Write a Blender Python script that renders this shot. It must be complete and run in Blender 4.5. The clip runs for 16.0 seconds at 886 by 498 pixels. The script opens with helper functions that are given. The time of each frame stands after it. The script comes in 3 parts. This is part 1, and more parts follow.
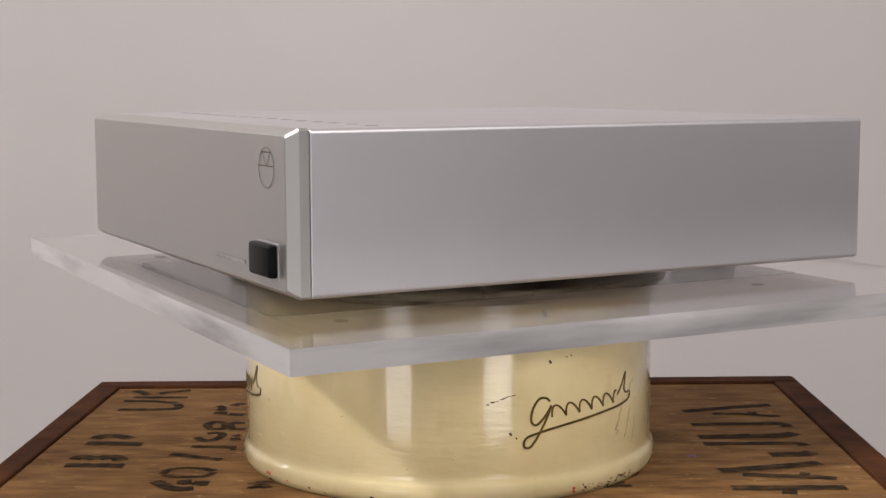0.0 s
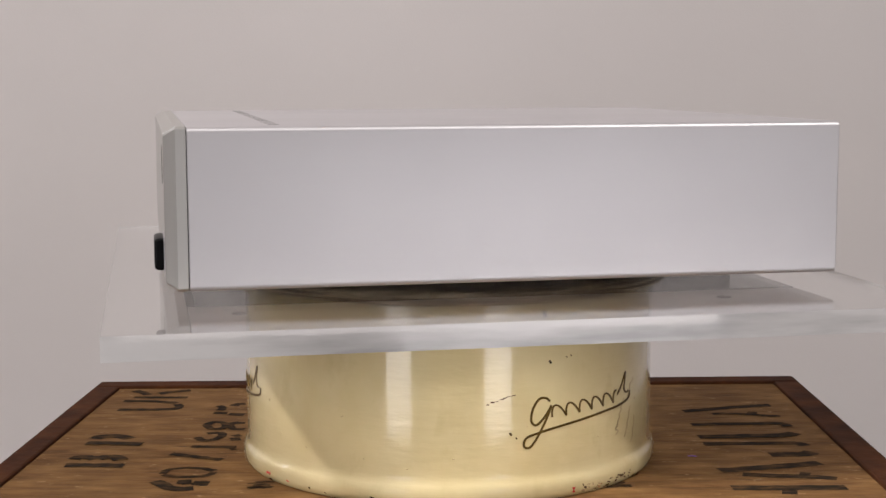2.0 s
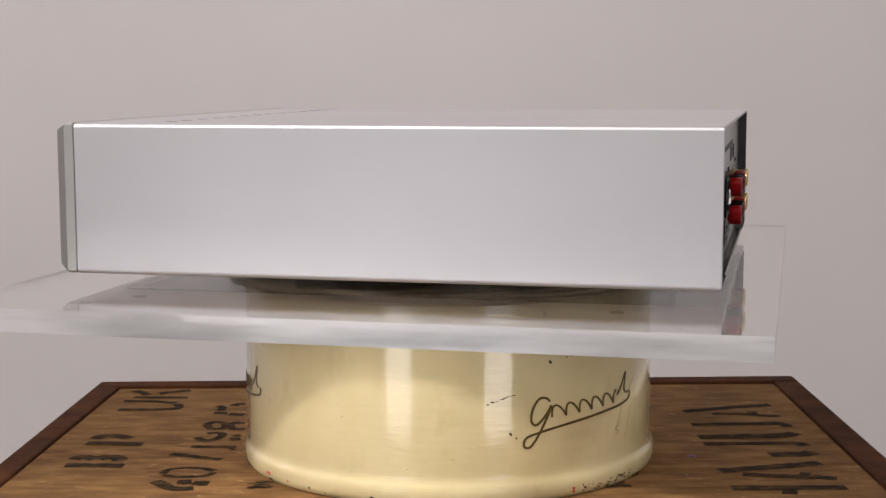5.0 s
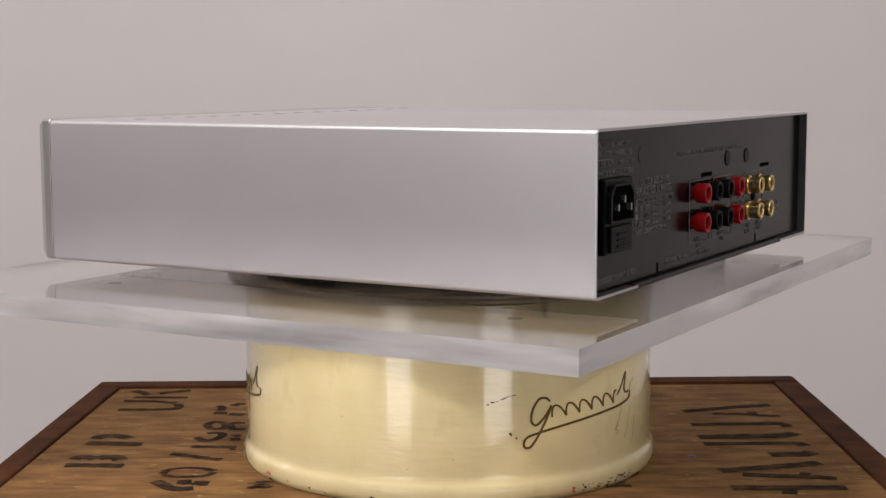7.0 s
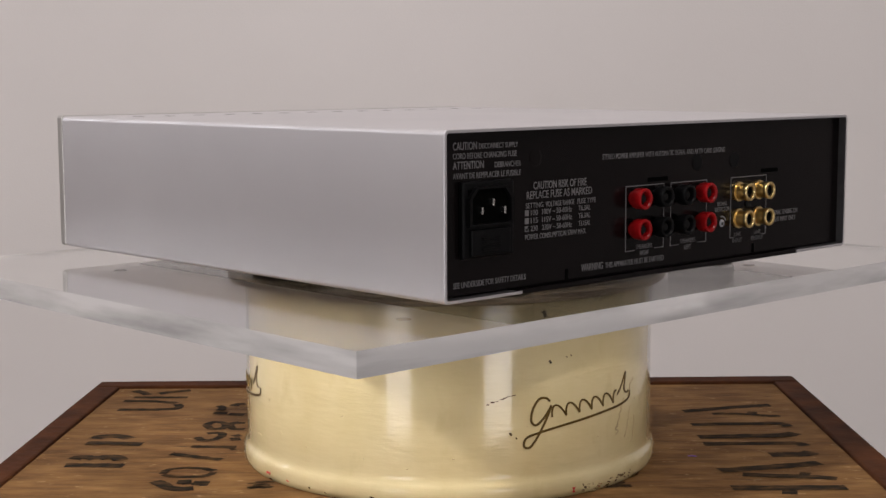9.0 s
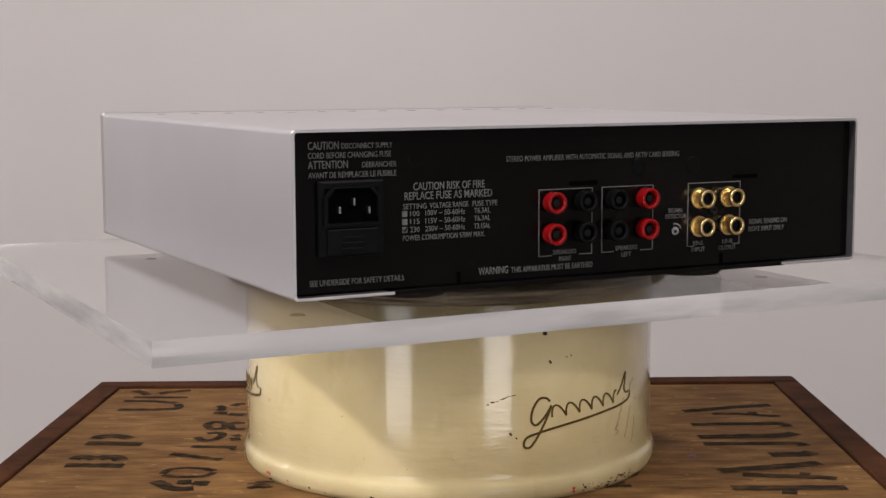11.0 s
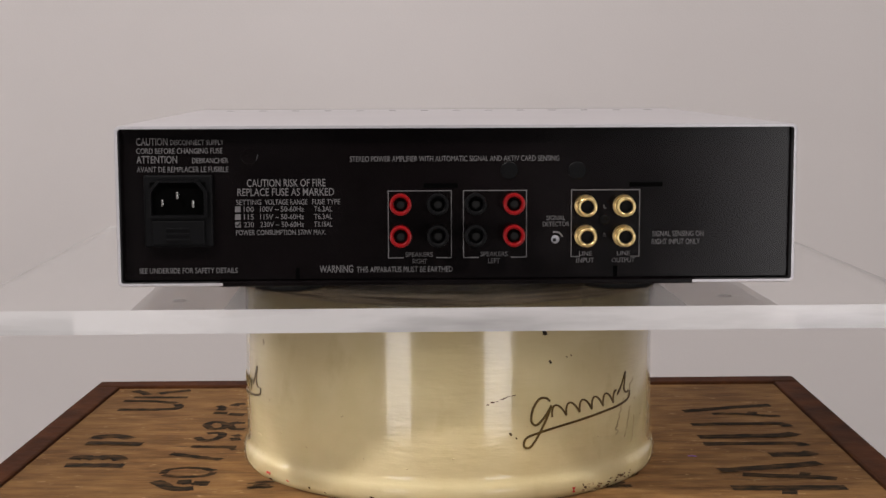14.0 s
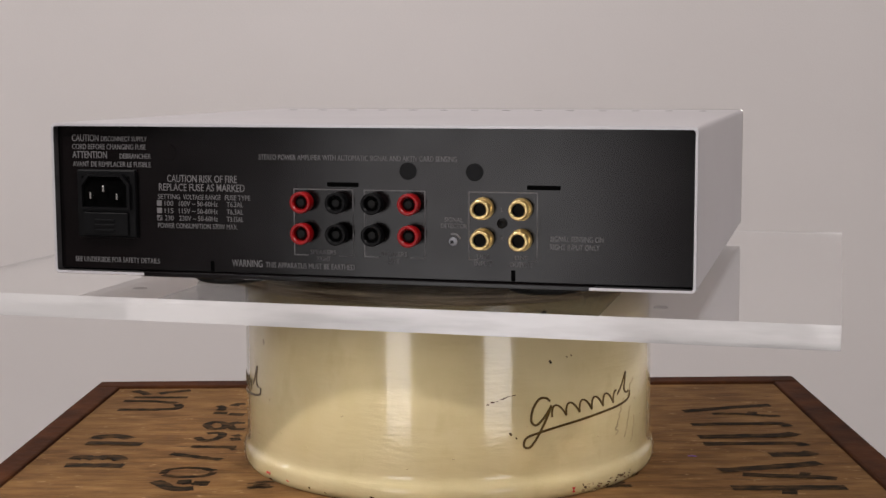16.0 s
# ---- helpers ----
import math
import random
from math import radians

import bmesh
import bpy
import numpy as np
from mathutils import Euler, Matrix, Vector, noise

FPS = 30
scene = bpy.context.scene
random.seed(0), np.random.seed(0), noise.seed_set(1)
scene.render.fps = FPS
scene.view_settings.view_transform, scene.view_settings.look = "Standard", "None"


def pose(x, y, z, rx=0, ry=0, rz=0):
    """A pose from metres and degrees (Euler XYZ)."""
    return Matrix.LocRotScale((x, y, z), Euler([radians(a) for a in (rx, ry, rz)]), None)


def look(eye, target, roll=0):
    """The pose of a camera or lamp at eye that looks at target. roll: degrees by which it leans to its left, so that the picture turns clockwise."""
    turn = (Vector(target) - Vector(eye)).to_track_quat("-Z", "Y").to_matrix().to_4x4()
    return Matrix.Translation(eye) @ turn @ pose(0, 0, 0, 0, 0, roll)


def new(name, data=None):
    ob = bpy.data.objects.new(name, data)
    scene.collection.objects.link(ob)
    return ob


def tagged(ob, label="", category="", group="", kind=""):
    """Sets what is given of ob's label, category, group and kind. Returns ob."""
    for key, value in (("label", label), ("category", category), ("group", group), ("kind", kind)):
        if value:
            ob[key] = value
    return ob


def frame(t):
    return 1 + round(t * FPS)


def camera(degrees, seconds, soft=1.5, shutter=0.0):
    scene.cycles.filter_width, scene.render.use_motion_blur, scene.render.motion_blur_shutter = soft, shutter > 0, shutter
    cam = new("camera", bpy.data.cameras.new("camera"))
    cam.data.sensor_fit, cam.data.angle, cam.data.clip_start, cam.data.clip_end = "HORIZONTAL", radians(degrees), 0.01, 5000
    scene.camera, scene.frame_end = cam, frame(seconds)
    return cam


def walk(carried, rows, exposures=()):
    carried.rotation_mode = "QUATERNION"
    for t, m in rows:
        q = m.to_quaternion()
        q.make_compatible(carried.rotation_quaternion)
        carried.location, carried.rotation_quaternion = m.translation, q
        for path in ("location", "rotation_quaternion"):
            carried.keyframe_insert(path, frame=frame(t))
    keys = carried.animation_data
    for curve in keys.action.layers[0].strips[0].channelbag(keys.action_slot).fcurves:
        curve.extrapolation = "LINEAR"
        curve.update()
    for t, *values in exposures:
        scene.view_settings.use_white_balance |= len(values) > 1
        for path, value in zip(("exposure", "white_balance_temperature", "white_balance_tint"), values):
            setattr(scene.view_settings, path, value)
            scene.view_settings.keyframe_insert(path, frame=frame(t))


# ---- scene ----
Z0 = 0.7335          # underside of the amplifier
CRATE = 0.61         # top of the tea chest
SPIN, T_REAR = 0.14411, 14.26992


def spin_angle(t):
    """The turntable's angle in degrees: 0 when the rear panel faces the camera."""
    a = SPIN * (t - T_REAR) + 0.00013 * ((t - 8) ** 2 - (T_REAR - 8) ** 2) + 0.00001 * ((t - 8) ** 3 - (T_REAR - 8) ** 3)
    return -math.degrees(a)


# camera on a tripod
cam = camera(33.242, 16.0, soft=1.5)
STAND = pose(0, -0.86403, Z0 + 0.09787, 90 - 6.711, 0, 0.1473) @ pose(0, 0, 0, 0, 0, -0.1765)
walk(cam, [(0.0, STAND), (16.0, STAND)], exposures=[(0.0, 0.0), (16.0, 0.0)])

# world and lights
world = bpy.data.worlds.new("world")
world.use_nodes = True
world.node_tree.nodes["Background"].inputs[0].default_value = (0.9, 0.95, 1.0, 1)
world.node_tree.nodes["Background"].inputs[1].default_value = 0.05
scene.world = world


def area(name, eye, target, w, h, power, color):
    data = bpy.data.lights.new(name, "AREA")
    data.shape, data.size, data.size_y, data.energy, data.color = "RECTANGLE", w, h, power, color
    ob = new(name, data)
    ob.matrix_world = look(eye, target)
    return ob


area("softbox_left", (-1.16, -2.35, 0.48), (0, 0, 0.56), 0.60, 0.90, 6.5, (1.0, 0.96, 0.97))
area("softbox_right", (1.14, -2.35, 0.48), (0, 0, 0.56), 0.66, 0.90, 7.2, (1.0, 0.96, 0.97))
area("ceiling_spot_left", (-1.30, -1.30, 2.6), (-0.1, 0.1, 0.75), 0.12, 0.12, 38, (1.0, 0.95, 0.92))
area("ceiling_spot_right", (1.30, -1.30, 2.6), (0.1, -0.3, 0.75), 0.12, 0.12, 19, (1.0, 0.95, 0.92))
# added fill aimed left, gives the back wall its left-to-right gradient
area("wall_fill", (-0.24, -1.24, 2.6), (-0.9, 0, 0.7), 0.60, 0.14, 4, (1.0, 0.95, 0.92))
# added side fill, no window there: brightens the back wall from the left
area("left_fill", (-2.44, 0.66, 1.6), (0, 0.8, 1.0), 0.5, 1.2, 8, (0.97, 0.97, 1.0))


# ---- materials ----
def material(name, color=(0.5, 0.5, 0.5), rough=0.5, metal=0.0, **more):
    m = bpy.data.materials.new(name)
    m.use_nodes = True
    b = m.node_tree.nodes["Principled BSDF"]
    b.inputs["Base Color"].default_value = (*color, 1)
    b.inputs["Roughness"].default_value = rough
    b.inputs["Metallic"].default_value = metal
    for key, value in more.items():
        b.inputs[{"ior": "IOR", "specular_ior_level": "Specular IOR Level"}.get(key, key.replace("_", " ").title())].default_value = value
    return m


def node(m, kind, **values):
    n = m.node_tree.nodes.new(kind)
    for key, value in values.items():
        n.inputs[key.replace("_", " ")].default_value = value
    return n


def link(m, a, b):
    m.node_tree.links.new(a, b)


def noise_on(m, scale=(1, 1, 1), size=20.0, detail=4.0, lo=0.3, hi=0.7, out=(0.0, 1.0), space="Object"):
    """A noise in metres, mapped to the range out."""
    tc = node(m, "ShaderNodeTexCoord")
    mp = node(m, "ShaderNodeMapping", Scale=scale)
    nz = node(m, "ShaderNodeTexNoise", Scale=size, Detail=detail)
    rg = node(m, "ShaderNodeMapRange")
    for i, v in enumerate((lo, hi, *out)):
        rg.inputs[i + 1].default_value = v
    link(m, tc.outputs[space], mp.inputs[0])
    link(m, mp.outputs[0], nz.inputs["Vector"])
    link(m, nz.outputs["Fac"], rg.inputs[0])
    return rg.outputs[0]


def blend(m, fac, a, b):
    """A mix of two colours (tuples or sockets) by fac."""
    mx = m.node_tree.nodes.new("ShaderNodeMix")
    mx.data_type = "RGBA"
    link(m, fac, mx.inputs[0])
    for socket, v in ((mx.inputs[6], a), (mx.inputs[7], b)):
        if isinstance(v, tuple):
            socket.default_value = (*v, 1)
        else:
            link(m, v, socket)
    return mx.outputs[2]


def bsdf(m):
    return m.node_tree.nodes["Principled BSDF"]


def relief(m, height, strength=0.2, distance=0.001):
    bp = node(m, "ShaderNodeBump", Strength=strength, Distance=distance)
    link(m, height, bp.inputs["Height"])
    link(m, bp.outputs[0], bsdf(m).inputs["Normal"])


def silver_paint():
    m = material("satin_silver_metal", (0.66, 0.655, 0.665), 0.5, 0.85)
    fine = noise_on(m, (1, 0.05, 1), 900, 2, 0.3, 0.7, (0.45, 0.48))
    link(m, fine, bsdf(m).inputs["Roughness"])
    grain = noise_on(m, (1, 0.04, 1), 1800, 2)
    relief(m, grain, 0.015, 0.0001)
    big = noise_on(m, (1, 1, 1), 9, 3)
    link(m, blend(m, big, (0.67, 0.655, 0.68), (0.715, 0.70, 0.725)), bsdf(m).inputs["Base Color"])
    return m


def black_panel():
    m = material("black_enamel", (0.012, 0.012, 0.013), 0.42, specular_ior_level=0.24)
    link(m, noise_on(m, (1, 1, 1), 35, 5, 0.3, 0.7, (0.17, 0.23)), bsdf(m).inputs["Roughness"])
    link(m, blend(m, noise_on(m, (1, 1, 1), 18, 6), (0.0026, 0.0019, 0.0021), (0.0052, 0.0036, 0.0039)), bsdf(m).inputs["Base Color"])
    relief(m, noise_on(m, (1, 1, 0.12), 700, 3), 0.03, 0.0002)
    return m


def cream_paint():
    m = material("cream_enamel", (0.72, 0.60, 0.33), 0.13, 0.0, coat_weight=0.9, coat_roughness=0.06)
    stain = noise_on(m, (1, 1, 0.8), 22, 7, 0.35, 0.75)
    base = blend(m, stain, (0.65, 0.555, 0.325), (0.56, 0.46, 0.245))
    dark = noise_on(m, (1.0, 1.0, 0.6), 95, 8, 0.72, 0.76)
    base = blend(m, dark, base, (0.16, 0.11, 0.05))
    grime = noise_on(m, (1.0, 1.0, 0.6), 55, 7, 0.60, 0.82, (0.0, 0.40))
    base = blend(m, grime, base, (0.36, 0.27, 0.12))
    link(m, base, bsdf(m).inputs["Base Color"])
    link(m, noise_on(m, (1, 1, 1), 40, 4, 0.3, 0.7, (0.09, 0.2)), bsdf(m).inputs["Roughness"])
    relief(m, noise_on(m, (0.7, 0.7, 3.0), 100, 5), 0.085, 0.0016)
    return m


def plywood():
    m = material("worn_plywood", (0.3, 0.17, 0.08), 0.8, specular_ior_level=0.2)
    grain = noise_on(m, (2.4, 7.5, 1), 9, 9, 0.30, 0.70)
    fine = noise_on(m, (8, 45, 1), 9, 7, 0.34, 0.66)
    streak = noise_on(m, (0.8, 2.4, 1), 36, 9, 0.44, 0.74)
    blot = noise_on(m, (1, 1.6, 1), 22, 9, 0.54, 0.74, (0.0, 0.7))
    c = blend(m, grain, (0.100, 0.043, 0.0118), (0.196, 0.098, 0.031))
    c2 = blend(m, fine, (0.066, 0.028, 0.0080), (0.232, 0.120, 0.040))
    mx = m.node_tree.nodes.new("ShaderNodeMix")
    mx.data_type = "RGBA"
    mx.inputs[0].default_value = 0.3
    link(m, c, mx.inputs[6]), link(m, c2, mx.inputs[7])
    c = blend(m, streak, mx.outputs[2], (0.258, 0.140, 0.050))
    c = blend(m, blot, c, (0.108, 0.050, 0.016))
    c = blend(m, noise_on(m, (9, 26, 1), 14, 4, 0.67, 0.75), c, (0.42, 0.285, 0.145))
    dirt = noise_on(m, (1, 3, 1), 60, 8, 0.66, 0.80)
    link(m, blend(m, dirt, c, (0.04, 0.021, 0.010)), bsdf(m).inputs["Base Color"])
    relief(m, fine, 0.3, 0.0006)
    return m


def rust_metal():
    m = material("brown_tin_edging", (0.09, 0.03, 0.017), 0.75, specular_ior_level=0.1)
    c = blend(m, noise_on(m, (1, 1, 1), 45, 6), (0.034, 0.0105, 0.0038), (0.082, 0.027, 0.0085))
    link(m, c, bsdf(m).inputs["Base Color"])
    relief(m, noise_on(m, (1, 1, 1), 120, 4), 0.25, 0.001)
    return m


def wall_paint():
    m = material("matt_white_backdrop", (0.74, 0.695, 0.69), 0.9)
    link(m, blend(m, noise_on(m, (1, 1, 1), 3, 4), (0.68, 0.644, 0.642), (0.71, 0.674, 0.672)), bsdf(m).inputs["Base Color"])
    relief(m, noise_on(m, (1, 1, 1), 400, 3), 0.06, 0.001)
    return m


def acrylic(name, rough):
    return material(name, (0.97, 0.975, 0.975), rough, 0.0, transmission_weight=1.0, ior=1.49)


def sawn_edge():
    """The cut edge: clear, its saw marks rubbed down to a wavy polish; the milky colour stands in for wall light
    seen through it.
    """
    m = material("sawn_acrylic_edge", (0.84, 0.825, 0.83), 0.08, 0.0, transmission_weight=0.45, ior=1.49)
    link(m, noise_on(m, (1, 1, 4), 14, 4, 0.35, 0.65, (0.04, 0.14)), bsdf(m).inputs["Roughness"])
    # uneven transmission imitates the bright and dark internal reflections along the edge
    link(m, noise_on(m, (1, 1, 8), 9, 5, 0.42, 0.66, (0.28, 0.58)), bsdf(m).inputs["Transmission Weight"])
    relief(m, noise_on(m, (1, 1, 2), 110, 4), 0.03, 0.001)
    return m


def ink(name, color, rough=0.6, gloss=0.5):
    m = material(name, color, rough, specular_ior_level=gloss)
    link(m, blend(m, noise_on(m, (1, 1, 1), 160, 4), tuple(c * 0.8 for c in color), tuple(min(1, c * 1.25) for c in color)), bsdf(m).inputs["Base Color"])
    return m


SILVER, BLACK, CREAM, PLY, RUST, WALL = silver_paint(), black_panel(), cream_paint(), plywood(), rust_metal(), wall_paint()
CLEAR, EDGE = acrylic("clear_acrylic", 0.0), sawn_edge()
RUBBER = ink("black_rubber", (0.006, 0.006, 0.006), 0.6, 0.2)
PLASTIC = ink("black_plastic", (0.004, 0.004, 0.0045), 0.38, 0.13)
RED = ink("red_plastic", (0.26, 0.003, 0.005), 0.3, 0.35)
GOLD = material("gold_plate", (0.95, 0.72, 0.34), 0.3, 1.0)
NICKEL = material("nickel", (0.8, 0.79, 0.77), 0.25, 1.0)
PRINT = ink("grey_print", (0.14, 0.134, 0.138), 0.6)
STENCIL = material("worn_black_stencil_paint", (0.01, 0.008, 0.007), 0.85, specular_ior_level=0.08)
link(STENCIL, blend(STENCIL, noise_on(STENCIL, (1, 2, 1), 90, 8, 0.45, 0.70), (0.018, 0.013, 0.009), (0.092, 0.049, 0.020)), bsdf(STENCIL).inputs["Base Color"])
SCRIPT = ink("brown_gold_transfer", (0.085, 0.050, 0.008), 0.35, 0.3)
# near-black: painted shade of slots and socket floor, and the tick's ink
LINE = material("recess_shade_and_tick", (0.001, 0.001, 0.001), 0.9, specular_ior_level=0.03)
# brown disc; its streaks are painted reflections of the clear sheet above
STREAKED = material("brown_disc_reflection_streaks", (0.3, 0.22, 0.13), 0.45, specular_ior_level=0.3)
link(STREAKED, blend(STREAKED, noise_on(STREAKED, (1, 1, 34), 22, 6, 0.38, 0.62), (0.13, 0.092, 0.06), (0.56, 0.45, 0.31)), bsdf(STREAKED).inputs["Base Color"])
SCUFF = ink("brown_scuff", (0.40, 0.31, 0.16), 0.6)
VENT = ink("grey_shadowed_vent", (0.16, 0.155, 0.155), 0.7, 0.2)
# dark grey puts the shade inside the sleeve into its inner faces' colour
INSIDE = ink("dark_grey_inner_shade", (0.045, 0.043, 0.045), 0.6, 0.3)
PALE = ink("pale_grey_plastic", (0.28, 0.28, 0.31), 0.45)
FAINT = ink("faint_grey_print", (0.33, 0.32, 0.31), 0.6)
HAIR = ink("dark_engraving", (0.22, 0.21, 0.20), 0.6)
PANEL = material("pale_anodised_metal", (0.60, 0.59, 0.57), 0.38, 0.88)
VIOLET = ink("violet_paint_spot", (0.12, 0.03, 0.25), 0.6)
REDPAINT = ink("red_paint_spot", (0.5, 0.02, 0.015), 0.5)
# tones of the three unseen walls, chosen for the bounce and reflections they give
DIM = ink("grey_bounce_tone", (0.15, 0.145, 0.15), 0.9)
TAN = ink("beige_bounce_tone", (0.32, 0.295, 0.29), 0.9)
GREIGE = ink("greige_bounce_tone", (0.27, 0.255, 0.255), 0.9)
FLOORM = ink("grey_floor", (0.25, 0.23, 0.21), 0.6)


# ---- mesh helpers ----
def mesh_of(bm, name, mat, smooth=0.0):
    bmesh.ops.recalc_face_normals(bm, faces=bm.faces)
    me = bpy.data.meshes.new(name)
    bm.to_mesh(me)
    bm.free()
    for m in (mat if isinstance(mat, (tuple, list)) else (mat,)):
        me.materials.append(m)
    if smooth:
        for f in me.polygons:
            f.use_smooth = True
        me.set_sharp_from_angle(angle=radians(smooth))
    return me


def part(name, bm, mat, parent=None, label="", smooth=0.0, at=(0, 0, 0)):
    ob = new(name, mesh_of(bm, name, mat, smooth) if isinstance(bm, bmesh.types.BMesh) else bm)
    ob.parent, ob.location = parent, at
    return tagged(ob, label)


def box(x0, x1, y0, y1, z0, z1, bevel=0.0, segments=2):
    bm = bmesh.new()
    bmesh.ops.create_cube(bm, size=1)
    for v in bm.verts:
        v.co = ((x0, x1)[v.co.x > 0], (y0, y1)[v.co.y > 0], (z0, z1)[v.co.z > 0])
    if bevel:
        bmesh.ops.bevel(bm, geom=bm.edges[:], offset=bevel, segments=segments, affect="EDGES", profile=0.5)
    return bm


def lathe(profile, n=48, axis="z", close=True):
    """A turned body: rows of (radius, height) about z, or about y with the height towards -y."""
    bm = bmesh.new()
    rings = []
    for r, h in profile:
        ring = []
        for i in range(n):
            a = 2 * math.pi * i / n
            x, y = r * math.cos(a), r * math.sin(a)
            ring.append(bm.verts.new((x, y, h) if axis == "z" else (x, -h, y)))
        rings.append(ring)
    for a, b in zip(rings, rings[1:]):
        for i in range(n):
            bm.faces.new((a[i], a[(i + 1) % n], b[(i + 1) % n], b[i]))
    if close:
        bm.faces.new(rings[0]), bm.faces.new(rings[-1])
    return bm


def ribbon(points, width, place, rise):
    """A flat stroke of the given width along points (u, v); place maps (u, v, height) to space."""
    bm = bmesh.new()
    rows = []
    for i, p in enumerate(points):
        a, b = Vector(points[max(i - 1, 0)]), Vector(points[min(i + 1, len(points) - 1)])
        d = (b - a).normalized() if (b - a).length > 0 else Vector((1, 0))
        n = Vector((-d.y, d.x)) * width / 2
        l, r = Vector(p) + n, Vector(p) - n
        rows.append([bm.verts.new(place(l.x, l.y, h)) for h in (0, rise)] + [bm.verts.new(place(r.x, r.y, h)) for h in (0, rise)])
    for a, b in zip(rows, rows[1:]):
        bm.faces.new((a[1], a[3], b[3], b[1]))
        bm.faces.new((a[0], a[1], b[1], b[0]))
        bm.faces.new((a[3], a[2], b[2], b[3]))
    return bm


def smooth_path(points, n=8):
    """Catmull-Rom through the points."""
    pts = [Vector(p) for p in points]
    out = []
    for i in range(len(pts) - 1):
        a, b, c, d = pts[max(i - 1, 0)], pts[i], pts[i + 1], pts[min(i + 2, len(pts) - 1)]
        for k in range(n):
            t = k / n
            out.append(0.5 * (2 * b + (c - a) * t + (2 * a - 5 * b + 4 * c - d) * t * t + (3 * b - a - 3 * c + d) * t ** 3))
    return [tuple(p) for p in out] + [tuple(pts[-1])]


def lettering(name, words, u0, u1, v0, v1, place, mat, parent, bold=0.0):
    """Words in the built-in font, fitted to the box u0..u1, v0..v1; place maps (u, v, height) to space."""
    cu = bpy.data.curves.new(name, "FONT")
    cu.body, cu.extrude, cu.offset, cu.resolution_u = words, 0.01, bold, 3
    tmp = new("tmp", cu)
    dg = bpy.context.evaluated_depsgraph_get()
    me = bpy.data.meshes.new_from_object(tmp.evaluated_get(dg))
    bpy.data.objects.remove(tmp)
    bpy.data.curves.remove(cu)
    xs, ys = [v.co.x for v in me.vertices], [v.co.y for v in me.vertices]
    for v in me.vertices:
        u = u0 + (u1 - u0) * (v.co.x - min(xs)) / (max(xs) - min(xs))
        w = v0 + (v1 - v0) * (v.co.y - min(ys)) / (max(ys) - min(ys))
        v.co = place(u, w, v.co.z > 0)
    me.materials.clear()
    me.materials.append(mat)
    me.name = name
    return part(name, me, None, parent)


def thing(name, label, category, m=None, group=""):
    ob = new(name)
    ob.empty_display_size = 0.05
    if m is not None:
        ob.matrix_world = m
    return tagged(ob, label, category, group)


# ---- room ----
def room():
    def slab(name, mat, *b):
        return tagged(part(name, box(*b), mat), kind="structure")
    slab("wall_north", WALL, -2.5, 2.5, 1.0, 1.1, 0, 2.7)
    # south, west and east are out of view, added to shape bounced light
    slab("unseen_wall_south", DIM, -2.5, 2.5, -4.3, -4.2, 0, 2.7)
    slab("unseen_wall_west", TAN, -2.6, -2.5, -4.3, 1.1, 0, 2.7)
    slab("unseen_wall_east", GREIGE, 2.5, 2.6, -4.3, 1.1, 0, 2.7)
    slab("ceiling", WALL, -2.6, 2.6, -4.3, 1.1, 2.7, 2.8)
    slab("floor", FLOORM, -2.6, 2.6, -4.3, 1.1, -0.1, 0)


# ---- tea chest ----
CX0, CX1, CY0, CY1 = -0.2575, 0.2525, -0.23, 0.196


